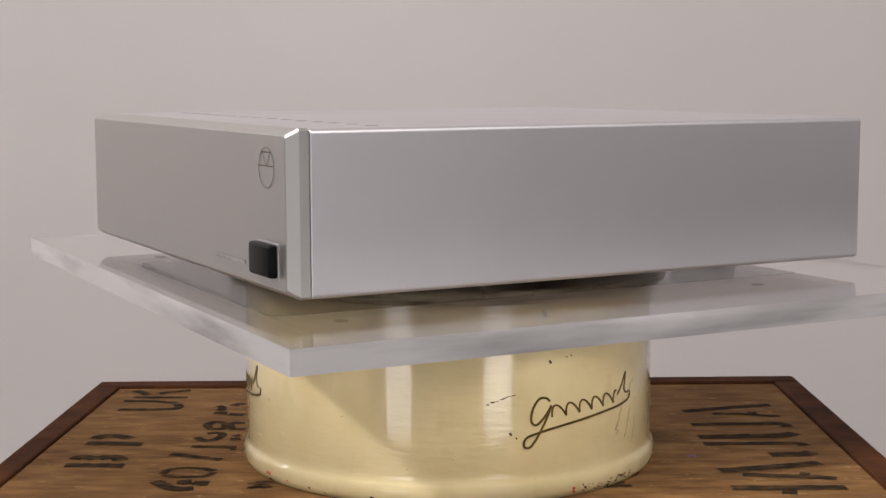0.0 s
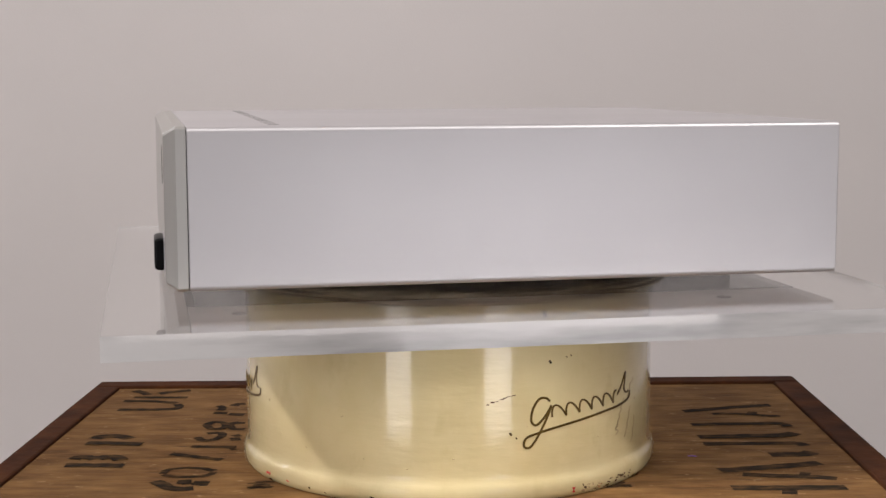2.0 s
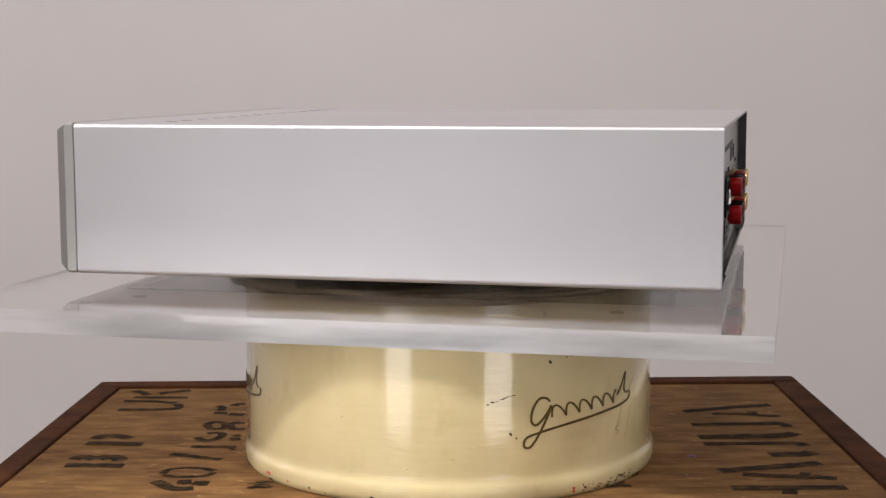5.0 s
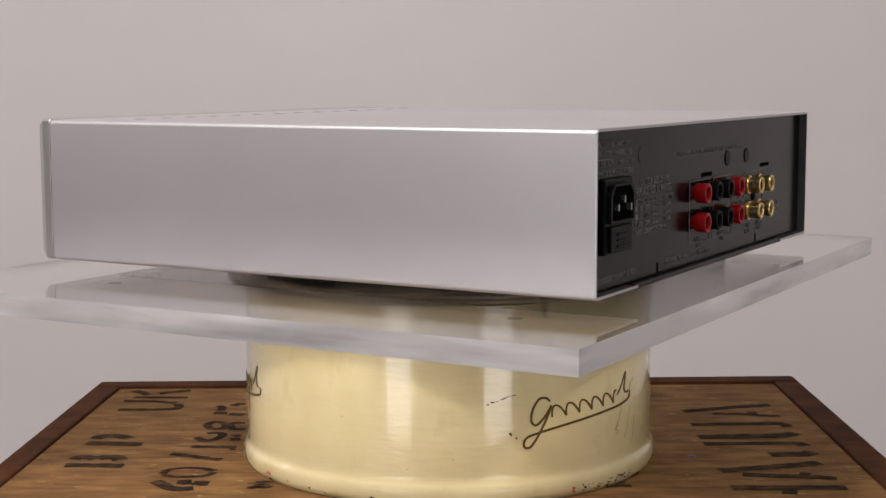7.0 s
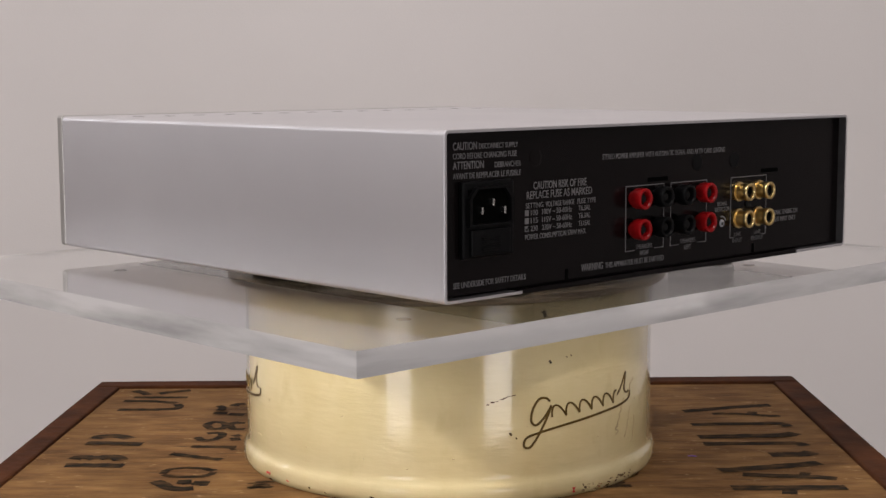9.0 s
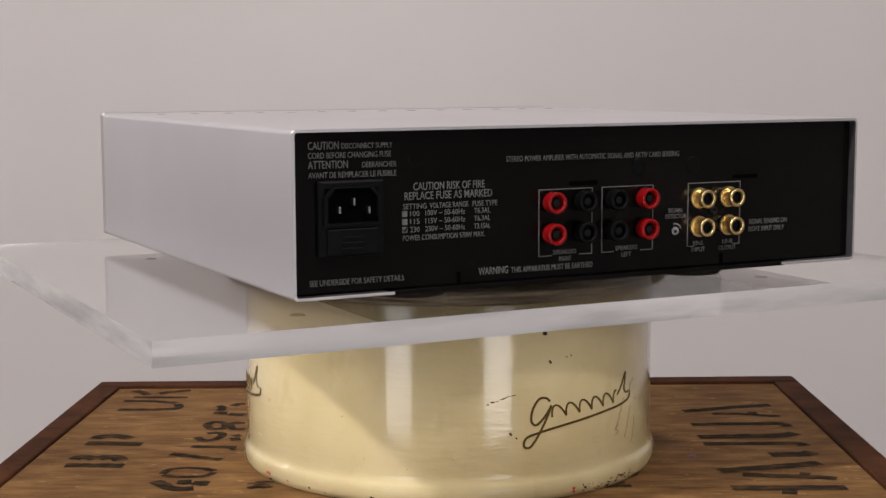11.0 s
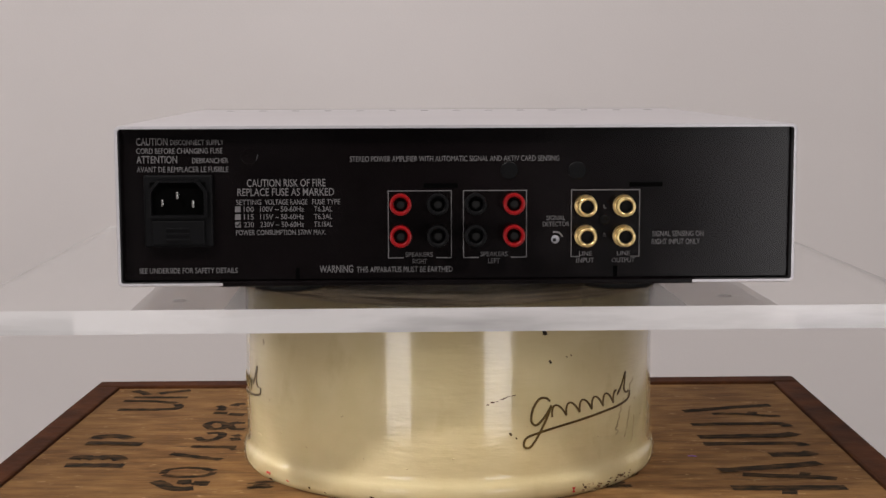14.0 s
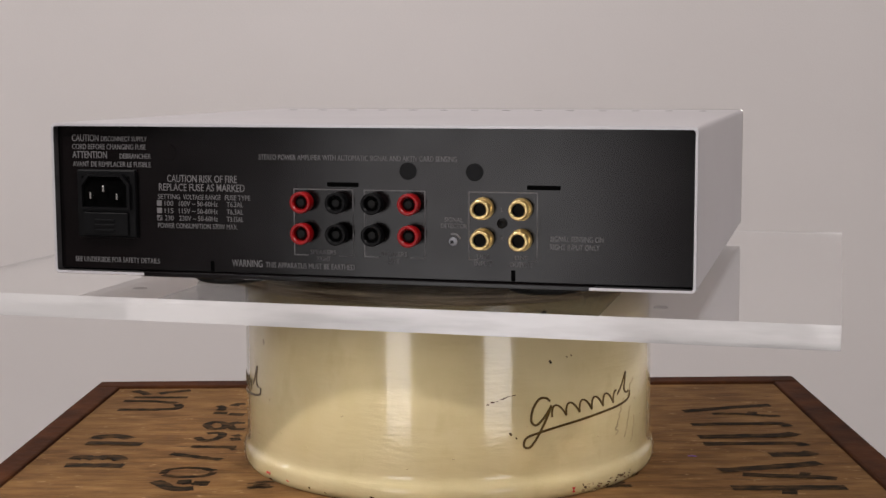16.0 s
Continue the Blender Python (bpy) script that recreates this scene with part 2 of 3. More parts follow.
def tea_chest():
    chest = thing("tea_chest", "old plywood tea chest with brown metal edging and stencilled letters", "crate", pose(0, 0, 0))
    t = CRATE

    def worn(bm):
        """The old chest is a little out of square."""
        for v in bm.verts:
            x, y = v.co.x, v.co.y
            if x < CX0 + 0.003:
                v.co.x += 0.024 * y + 0.0028
            elif x < 0:
                v.co.x += 0.039 * y * (-x / 0.26)
            if y > 0:
                v.co.y += 0.030 * x * y / 0.2
        return bm
    part("top_board", worn(box(CX0 + 0.003, CX1 - 0.003, CY0 + 0.003, CY1 - 0.003, t - 0.006, t, 0.001)), PLY, chest)
    for name, b in (("side_board", (CX0 + 0.003, CX0 + 0.009, CY0 + 0.009, CY1 - 0.009, 0.006, t - 0.006)),
                    ("side_board", (CX1 - 0.009, CX1 - 0.003, CY0 + 0.009, CY1 - 0.009, 0.006, t - 0.006)),
                    ("side_board", (CX0 + 0.003, CX1 - 0.003, CY0 + 0.003, CY0 + 0.009, 0.006, t - 0.006)),
                    ("side_board", (CX0 + 0.003, CX1 - 0.003, CY1 - 0.009, CY1 - 0.003, 0.006, t - 0.006)),
                    ("bottom_board", (CX0 + 0.003, CX1 - 0.003, CY0 + 0.003, CY1 - 0.003, 0, 0.006))):
        part(name, worn(box(*b)), PLY, chest)
    w, h = 0.0185, 0.0020

    def strip(x0, x1, y0, y1):
        bm = box(x0, x1, y0, y1, t - 0.024, t + h, 0.0016)
        part("edging_strip", worn(bm), RUST, chest, "dark brown folded metal edging")
    strip(CX0, CX0 + w, CY0 + w, CY1 - w)
    strip(CX1 - w, CX1, CY0 + w, CY1 - w)
    strip(CX0, CX1, CY1 - w, CY1)
    strip(CX0, CX1, CY0, CY0 + w)

    # writing on the board runs away from the camera, its letters' tops towards -x
    def place(u, v, h):
        return (-v, u, t + 0.0001 + (0.0001 if h else 0))

    # letters and figures brushed through a stencil that leaves gaps
    rnd = random.Random(3)
    layer = [0]

    def brush(w, *knots):
        pts = smooth_path([(y, -x) for x, y in knots], 14 if len(knots) == 2 else 6)
        bm = ribbon(pts, w, place, True)
        for v in bm.verts:
            v.co.y += rnd.gauss(0, 0.00035)
            v.co.x += rnd.gauss(0, 0.0003)
            v.co.z += layer[0] % 6 * 0.00004
        layer[0] += 1
        part("stencil_mark", bm, STENCIL, chest)
    # the first line of small letters
    brush(0.0062, (-0.2193, 0.1049), (-0.1886, 0.1058), (-0.1813, 0.1082), (-0.1805, 0.1159), (-0.1833, 0.1217))
    brush(0.0058, (-0.2208, 0.1312), (-0.2018, 0.1304), (-0.1832, 0.1243))
    brush(0.0058, (-0.2166, 0.1425), (-0.1794, 0.1421))
    brush(0.0062, (-0.2205, 0.1646), (-0.2147, 0.1596), (-0.2080, 0.1506))
    brush(0.0066, (-0.2013, 0.1539), (-0.1916, 0.1614), (-0.1811, 0.1648))
    # two bold letters
    brush(0.0082, (-0.2185, 0.0140), (-0.2019, 0.0136), (-0.1848, 0.0112))
    brush(0.0084, (-0.2160, 0.0255), (-0.2134, 0.0312), (-0.2064, 0.0326), (-0.1995, 0.0306), (-0.1950, 0.0255))
    brush(0.0086, (-0.2189, -0.0363), (-0.2016, -0.0368), (-0.1849, -0.0380))
    brush(0.0078, (-0.2170, -0.0240), (-0.2145, -0.0186), (-0.2086, -0.0194), (-0.2044, -0.0232))
    brush(0.0088, (-0.2030, -0.0224), (-0.1986, -0.0178), (-0.1925, -0.0198), (-0.1888, -0.0262))
    # the row of figures
    brush(0.0080, (-0.1604, -0.0708), (-0.1555, -0.0768), (-0.1506, -0.0835), (-0.1443, -0.0864), (-0.1369, -0.0852))
    brush(0.0070, (-0.1479, -0.0731), (-0.1404, -0.0727))
    brush(0.0080, (-0.1390, -0.0744), (-0.1300, -0.0753))
    brush(0.0050, (-0.1438, -0.0676), (-0.1417, -0.0769))
    brush(0.0035, (-0.1336, -0.0702), (-0.1324, -0.0803))
    brush(0.0040, (-0.1590, -0.0553), (-0.1574, -0.0469), (-0.1485, -0.0433), (-0.1387, -0.0443), (-0.1314, -0.0493))
    brush(0.0042, (-0.1584, -0.0579), (-0.1511, -0.0615), (-0.1405, -0.0620), (-0.1329, -0.0582), (-0.1312, -0.0529))
    brush(0.0056, (-0.1624, -0.0117), (-0.1308, -0.0254))
    brush(0.0056, (-0.1535, 0.0061), (-0.1261, 0.0039))
    brush(0.0028, (-0.1298, 0.0029), (-0.1264, -0.0032))
    brush(0.0052, (-0.1534, 0.0280), (-0.1487, 0.0205), (-0.1426, 0.0226), (-0.1390, 0.0332), (-0.1419, 0.0398), (-0.1489, 0.0382))
    brush(0.0070, (-0.1326, 0.0225), (-0.1267, 0.0245))
    brush(0.0056, (-0.1320, 0.0299), (-0.1276, 0.0331))
    brush(0.0050, (-0.1532, 0.0588), (-0.1514, 0.0663), (-0.1462, 0.0680), (-0.1413, 0.0621), (-0.1413, 0.0531), (-0.1474, 0.0498), (-0.1532, 0.0588))
    brush(0.0054, (-0.1386, 0.0598), (-0.1365, 0.0661), (-0.1298, 0.0666))
    brush(0.0054, (-0.1384, 0.0587), (-0.1343, 0.0507), (-0.1275, 0.0495))
    brush(0.0062, (-0.1541, 0.0943), (-0.1447, 0.0942))
    brush(0.0066, (-0.1436, 0.0917), (-0.1329, 0.0892))
    brush(0.0050, (-0.1538, 0.1156), (-0.1497, 0.1092))
    brush(0.0056, (-0.1512, 0.1004), (-0.1497, 0.1092))
    brush(0.0062, (-0.1438, 0.1154), (-0.1417, 0.1206), (-0.1370, 0.1218))
    # the tall letters
    brush(0.0078, (0.1560, 0.0958), (0.1731, 0.1018), (0.1955, 0.1091), (0.2169, 0.1139))
    brush(0.0052, (0.1732, 0.0882), (0.1861, 0.0893), (0.1980, 0.0868), (0.2068, 0.0830), (0.2163, 0.0811))
    brush(0.0070, (0.1971, 0.0909), (0.2031, 0.0893))
    brush(0.0072, (0.1545, 0.0584), (0.1751, 0.0599), (0.2076, 0.0613), (0.2131, 0.0590), (0.2150, 0.0527))
    brush(0.0092, (0.1540, 0.0260), (0.1755, 0.0273), (0.2031, 0.0292), (0.2105, 0.0318), (0.2147, 0.0356))
    brush(0.0076, (0.1541, 0.0092), (0.1786, 0.0100), (0.2041, 0.0108), (0.2115, 0.0097), (0.2139, 0.0041))
    brush(0.0098, (0.1886, -0.0170), (0.1980, -0.0161), (0.2080, -0.0157), (0.2147, -0.0109))
    brush(0.0092, (0.1533, -0.0515), (0.1745, -0.0463), (0.1947, -0.0410), (0.2134, -0.0357))
    brush(0.0074, (0.1641, -0.0595), (0.1782, -0.0622), (0.1919, -0.0637), (0.2042, -0.0655), (0.2140, -0.0690))
    brush(0.0070, (0.1960, -0.0585), (0.2010, -0.0605))
    brush(0.0088, (0.1530, -0.0869), (0.1728, -0.0871), (0.1933, -0.0868), (0.2146, -0.0866))
    brush(0.0080, (0.1782, -0.0936), (0.1858, -0.0953))
    # worn rests of paint beside the tin
    rnd = random.Random(11)
    for x, y, n in ((-0.1005, -0.0795, 9), (0.0905, -0.0835, 12)):
        for k in range(n):
            u, v, w = y + rnd.gauss(0, 0.0025), -x + rnd.gauss(0, 0.0030), rnd.uniform(0.002, 0.007)
            part("stencil_mark", ribbon([(u, v - w), (u + 0.001, v), (u - 0.0008, v + w)], rnd.uniform(0.0015, 0.0040), lambda a, b, h, up=0.00003 * (k % 7): tuple(Vector(place(a, b, h)) + Vector((0, 0, up))), True), STENCIL, chest)
    part("paint_spot", ribbon([(-0.020, -0.145), (-0.0185, -0.1425), (-0.019, -0.140)], 0.0025, place, True), VIOLET, chest)


# ---- cream tin ----
TIN_R, TIN_H = 0.1184, 0.0955


def cream_tin():
    tin = thing("round_tin", "cream enamelled round tin drum with brown script and chipped rim", "tin drum", pose(0.0008, 0, CRATE))
    prof = [(0.1165, 0.0), (0.1195, 0.0004), (0.1206, 0.002), (0.1209, 0.004), (0.1209, 0.0070), (0.1205, 0.0092), (0.1197, 0.0108), (0.1190, 0.0120),
            (TIN_R + 0.0002, 0.0134), (TIN_R, 0.0150), (TIN_R, 0.017), (TIN_R, 0.05), (TIN_R, TIN_H - 0.004), (TIN_R - 0.0004, TIN_H - 0.001), (TIN_R - 0.002, TIN_H)]
    part("body", lathe(prof, 160), CREAM, tin, smooth=40)

    # the maker's mark is only a flourish: a loop, a wave, a tall stroke and a swash below
    def script(turned):
        def place(u, v, h):
            a = turned + u / TIN_R
            r = TIN_R + (0.00035 if h else 0.0)
            return (r * math.sin(a), -r * math.cos(a), v)
        def at(deg, z):
            return (radians(deg - 19.0) * TIN_R, z)
        wave = [at(26.6 + 23.6 * k / 60 - 0.75 * math.sin(2 * math.pi * 5.5 * k / 60 - 0.6), 0.0466 + 0.0022 * k / 60 + 0.0030 * math.sin(2 * math.pi * 5.5 * k / 60 - 1.4)) for k in range(61)]
        loop = [at(*p) for p in ((26.4, 0.0522), (25.2, 0.0542), (23.2, 0.0538), (21.5, 0.0485), (21.2, 0.0425), (22.7, 0.0404), (25.2, 0.0450), (26.8, 0.0500))]
        tall = [at(*p) for p in ((50.2, 0.0490), (52.0, 0.0530), (54.3, 0.0603), (53.6, 0.0520), (54.6, 0.0490), (56.0, 0.0495))]
        swash = [at(*p) for p in ((26.8, 0.0500), (25.6, 0.0440), (23.2, 0.0350), (20.9, 0.0290), (19.2, 0.0297), (19.9, 0.0340), (24.0, 0.0364),
                                  (30.7, 0.0387), (42.3, 0.0414), (52.0, 0.0433), (56.2, 0.0455), (56.7, 0.0492))]
        for pts, w in ((loop, 0.0012), (wave, 0.0010), (tall, 0.0010), (swash, 0.0012)):
            part("script_flourish", ribbon(smooth_path(pts), w, place, True), SCRIPT, tin, "dark brown painted flourish")
    for k in (-1, 0, 1):
        script(radians(19.0 + 118.3 * k))

    # chips and scratches
    def chip(a, z, w, h, mat, lean=0.0):
        def place(u, v, hh):
            r = (TIN_R if z > 0.016 else 0.1206) + (0.0003 if hh else -0.0004)
            b = radians(a) + u / TIN_R
            return (r * math.sin(b), -r * math.cos(b), z + v)
        k = min(w, h)
        pts = [(-w / 2, -lean / 2), (-w / 6, k * 0.2), (w / 6, -k * 0.15), (w / 2, lean / 2)]
        part("paint_chip", ribbon(smooth_path(pts, 4), h, place, True), mat, tin)
    rnd = random.Random(4)
    chip(26.4, 0.0730, 0.0013, 0.0014, STENCIL)
    chip(32.7, 0.0753, 0.0008, 0.0006, STENCIL)
    chip(31.4, 0.0747, 0.0006, 0.0005, STENCIL)
    chip(24.7, 0.0890, 0.0022, 0.0030, STENCIL)
    for k in range(7):
        chip(9.9 + k * 1.08 + rnd.uniform(-0.3, 0.3), 0.0530 + k * 0.0007 + rnd.uniform(-0.0003, 0.0003), rnd.uniform(0.0008, 0.0022), (0.0006 if k < 3 else 0.0003) * rnd.uniform(0.6, 1.2), RUST, rnd.uniform(0, 0.0012))
    chip(15.6, 0.0367, 0.0014, 0.0013, SCRIPT)
    chip(17.1, 0.0343, 0.0008, 0.0009, SCRIPT)
    def on_side(u, v, h):
        r = TIN_R + (0.0002 if h else -0.0001)
        return (r * math.sin(u / TIN_R), -r * math.cos(u / TIN_R), v)
    for a0, z0, z1, w in ((58.4, 0.056, 0.046, 0.0004), (53.6, 0.046, 0.037, 0.0007), (52.0, 0.037, 0.027, 0.0009), (57.0, 0.040, 0.024, 0.0005), (60.5, 0.034, 0.020, 0.0006)):
        pts = [(radians(a0 + rnd.gauss(0, 0.35) - 2.5 * k / 6) * TIN_R, z0 + (z1 - z0) * k / 6) for k in range(7)]
        part("scuff", ribbon(smooth_path(pts, 5), w, on_side, True), SCUFF, tin, "faint brown scuff")
    for k in range(14):
        chip(rnd.uniform(-70, 75), rnd.uniform(0.018, 0.045), 0.0004 + 0.0010 * rnd.random(), 0.0003 + 0.0003 * rnd.random(), SCUFF, rnd.uniform(-0.001, 0.001))
    for k in range(34):
        chip(rnd.uniform(36, 60), rnd.uniform(0.001, 0.0055), 0.0008 + 0.0022 * rnd.random(), 0.0004 + 0.0009 * rnd.random(), rnd.choice((SCRIPT, RUST, SCUFF, NICKEL)), rnd.uniform(-0.001, 0.001))
    for k in range(10):
        chip(rnd.uniform(-60, 30), rnd.uniform(0.001, 0.004), 0.001 + 0.002 * rnd.random(), 0.0004 + 0.0006 * rnd.random(), rnd.choice((SCRIPT, RUST)), rnd.uniform(-0.001, 0.001))
    chip(-55.0, 0.0045, 0.0045, 0.0012, REDPAINT, 0.001)
    chip(33.0, 0.0036, 0.0005, 0.0030, REDPAINT)
    chip(-46.0, 0.0038, 0.0022, 0.0007, REDPAINT, -0.0007)


# ---- turntable ----
PLATE_T, PLATE_B = -0.0084, -0.0195


def turntable_platter():
    disc = thing("turntable_platter", "dark round turntable platter between tin and clear sheet", "turntable", pose(0, 0, CRATE + TIN_H))
    h = Z0 + PLATE_B - CRATE - TIN_H - 0.0004
    part("disc", lathe([(0.122, 0.0), (0.1268, 0.0012), (0.1275, 0.003), (0.1275, h - 0.0015), (0.1268, h - 0.0004), (0.126, h)], 128), STREAKED, disc, smooth=40)
    return disc


def acrylic_plate():
    plate = thing("acrylic_plate", "thick clear acrylic sheet with sawn edges", "acrylic sheet", pose(0, 0, Z0))
    bm = box(-0.2317, 0.2239, -0.1916, 0.1918, PLATE_B, PLATE_T)
    bmesh.ops.rotate(bm, cent=(0, 0, 0), matrix=Matrix.Rotation(-0.004, 3, "Z"), verts=bm.verts)
    bm.normal_update()
    for f in bm.faces:
        f.material_index = 0 if abs(f.normal.z) > 0.9 else 1
    sheet = part("sheet", bm, (CLEAR, EDGE), plate)
    sheet.visible_shadow = False
    return plate


# ---- amplifier ----
OX, OY = -0.00088, 0.00017
W2, H, YR, YG, YF = 0.1606, 0.0744, -0.1663, 0.1535, 0.1642
YP = YR + 0.0045      # the rear panel's face


def sleeve_mesh():
    """The folded metal cover: sides and top, turned in along the underside."""
    r, t = 0.0026, 0.0015
    turn_in = 0.049

    def loop(d):
        x, z0, z1, rr = W2 - d, d - 0.0012, H - d, r - d * 0.8
        pts = [(-W2 + turn_in, z0)]
        for cx, cz, a0 in ((-x + rr, z0 + rr, 270), (-x + rr, z1 - rr, 180), (x - rr, z1 - rr, 90), (x - rr, z0 + rr, 0)):
            for k in range(6):
                a = radians(a0 - 18 * k)
                pts.append((cx + rr * math.cos(a), cz + rr * math.sin(a)))
        return pts + [(W2 - turn_in, z0)]
    bm = bmesh.new()
    grid = []
    for y in (YR, YR + 0.0004, YG - 0.0004, YG):
        e = 0.0003 if y in (YR, YG) else 0.0
        grid.append(([bm.verts.new((x, y, z)) for x, z in loop(e)], [bm.verts.new((x, y, z)) for x, z in loop(t)]))
    for (o0, i0), (o1, i1) in zip(grid, grid[1:]):
        for a, b in ((o0, o1), (i0, i1)):
            for k in range(len(a) - 1):
                f = bm.faces.new((a[k], a[k + 1], b[k + 1], b[k]))
                f.material_index = 1 if a is i0 else 0
        for k in (0, -1):
            bm.faces.new((o0[k], i0[k], i1[k], o1[k]))
    for o, i in (grid[0], grid[-1]):
        for k in range(len(o) - 1):
            bm.faces.new((o[k], o[k + 1], i[k + 1], i[k]))
    return bm


def front_mesh():
    bm = bmesh.new()
    rows = []
    for y, d in ((YG + 0.0004, 0.0003), (YG + 0.0007, 0.0), (YG + 0.0052, 0.0), (YF - 0.0003, 0.0031), (YF, 0.0036)):
        x, z0, z1, c = W2 - d, d - 0.0010, H + 0.0003 - d, 0.0012
        rows.append([bm.verts.new((px, y, pz)) for px, pz in ((-x + c, z0), (x - c, z0), (x, z0 + c), (x, z1 - c), (x - c, z1), (-x + c, z1), (-x, z1 - c), (-x, z0 + c))])
    for a, b in zip(rows, rows[1:]):
        for k in range(8):
            bm.faces.new((a[k], a[(k + 1) % 8], b[(k + 1) % 8], b[k]))
    bm.faces.new(rows[0]), bm.faces.new(rows[-1])
    return bm


def amplifier():
    amp = thing("amplifier", "silver metal hi-fi power amplifier with black rear panel of sockets", "amplifier", pose(0, 0, Z0))
    off = (OX, OY, 0)
    part("sleeve", sleeve_mesh(), (SILVER, INSIDE), amp, smooth=30, at=off)
    part("chassis", box(-W2 + 0.0022, W2 - 0.0022, YP + 0.004, YG + 0.0002, 0.0022, H - 0.0022), VENT, amp, "grey inner chassis", at=off)
    part("base_plate", box(-W2 + 0.047, W2 - 0.047, YR + 0.0006, YG - 0.004, -0.0016, 0.0008, 0.0004), BLACK, amp, "black metal base plate", at=off)
    front = part("front_panel", front_mesh(), PANEL, amp, smooth=20, at=off)
    # engraved mark on the front: a ring with two bars
    fy = YF + 0.0002

    def on_front(u, v, h):
        return (u, fy + (0.0002 if h else 0), v)
    mx, mz, mr = -0.1355, 0.0565, 0.0092
    ring = [(mx + mr * math.cos(2 * math.pi * k / 48), mz + mr * math.sin(2 * math.pi * k / 48)) for k in range(49)]
    part("engraved_mark", ribbon(ring, 0.00028, on_front, True), HAIR, front)
    for zz in (0.0008, 0.0070):
        half = math.sqrt(mr * mr - zz * zz)
        part("engraved_mark", ribbon([(mx - half, mz + zz), (mx + half, mz + zz)], 0.0004, on_front, True), SCRIPT, front)
    part("engraved_mark", ribbon([(mx - 0.005, mz + 0.007), (mx, mz + 0.0008), (mx + 0.005, mz + 0.007)], 0.00022, on_front, True), HAIR, front)
    part("lettering_bar", box(-0.1065, -0.067, fy, fy + 0.0002, 0.0094, 0.0116), FAINT, front, "small grey illegible lettering")
    # mains switch
    bm = box(-0.1482, -0.1225, YF, YF + 0.0042, 0.0076, 0.0226, 0.0013, 3)
    for v in bm.verts:
        if v.co.y > YF + 0.001:
            v.co.y += 0.0019 * (1 - ((v.co.z - 0.0151) / 0.0076) ** 2)
    part("power_switch", bm, PLASTIC, amp, "black rocker power switch", 30, off)
    part("switch_bezel", box(-0.1488, -0.1218, YF, YF + 0.0005, 0.0070, 0.0232, 0.0002), SILVER, amp, at=off)
    # vents in the top: flush blocks whose grey stands in for the shade inside
    for k in range(14):
        part("vent_slot", box(-0.0022, 0.0022, -0.0026, 0.0026, -0.0006, 0.0001), VENT, amp, at=(OX - 0.1353 + 0.02103 * k, OY + 0.112, H))
    # feet and screws below
    foot = mesh_of(lathe([(0.0170, PLATE_T + 0.0002), (0.0184, PLATE_T + 0.0012), (0.0190, PLATE_T + 0.004), (0.0178, -0.0018), (0.0165, -0.0007)], 40), "foot", RUBBER, 40)
    screw = mesh_of(lathe([(0.0035, -0.0016), (0.0042, -0.0008), (0.0042, 0.0004)], 20), "screw", VENT, 40)
    for sx in (-1, 1):
        for sy in (-1, 1):
            part("foot", foot, None, amp, "flat black rubber foot", at=(OX + sx * 0.083, OY + (0.045 if sy > 0 else -0.122), 0))
            part("screw", screw, None, amp, at=(OX + sx * 0.139, OY + (0.130 if sy > 0 else -0.116), 0))
    rear_side(amp, off)
    return amp


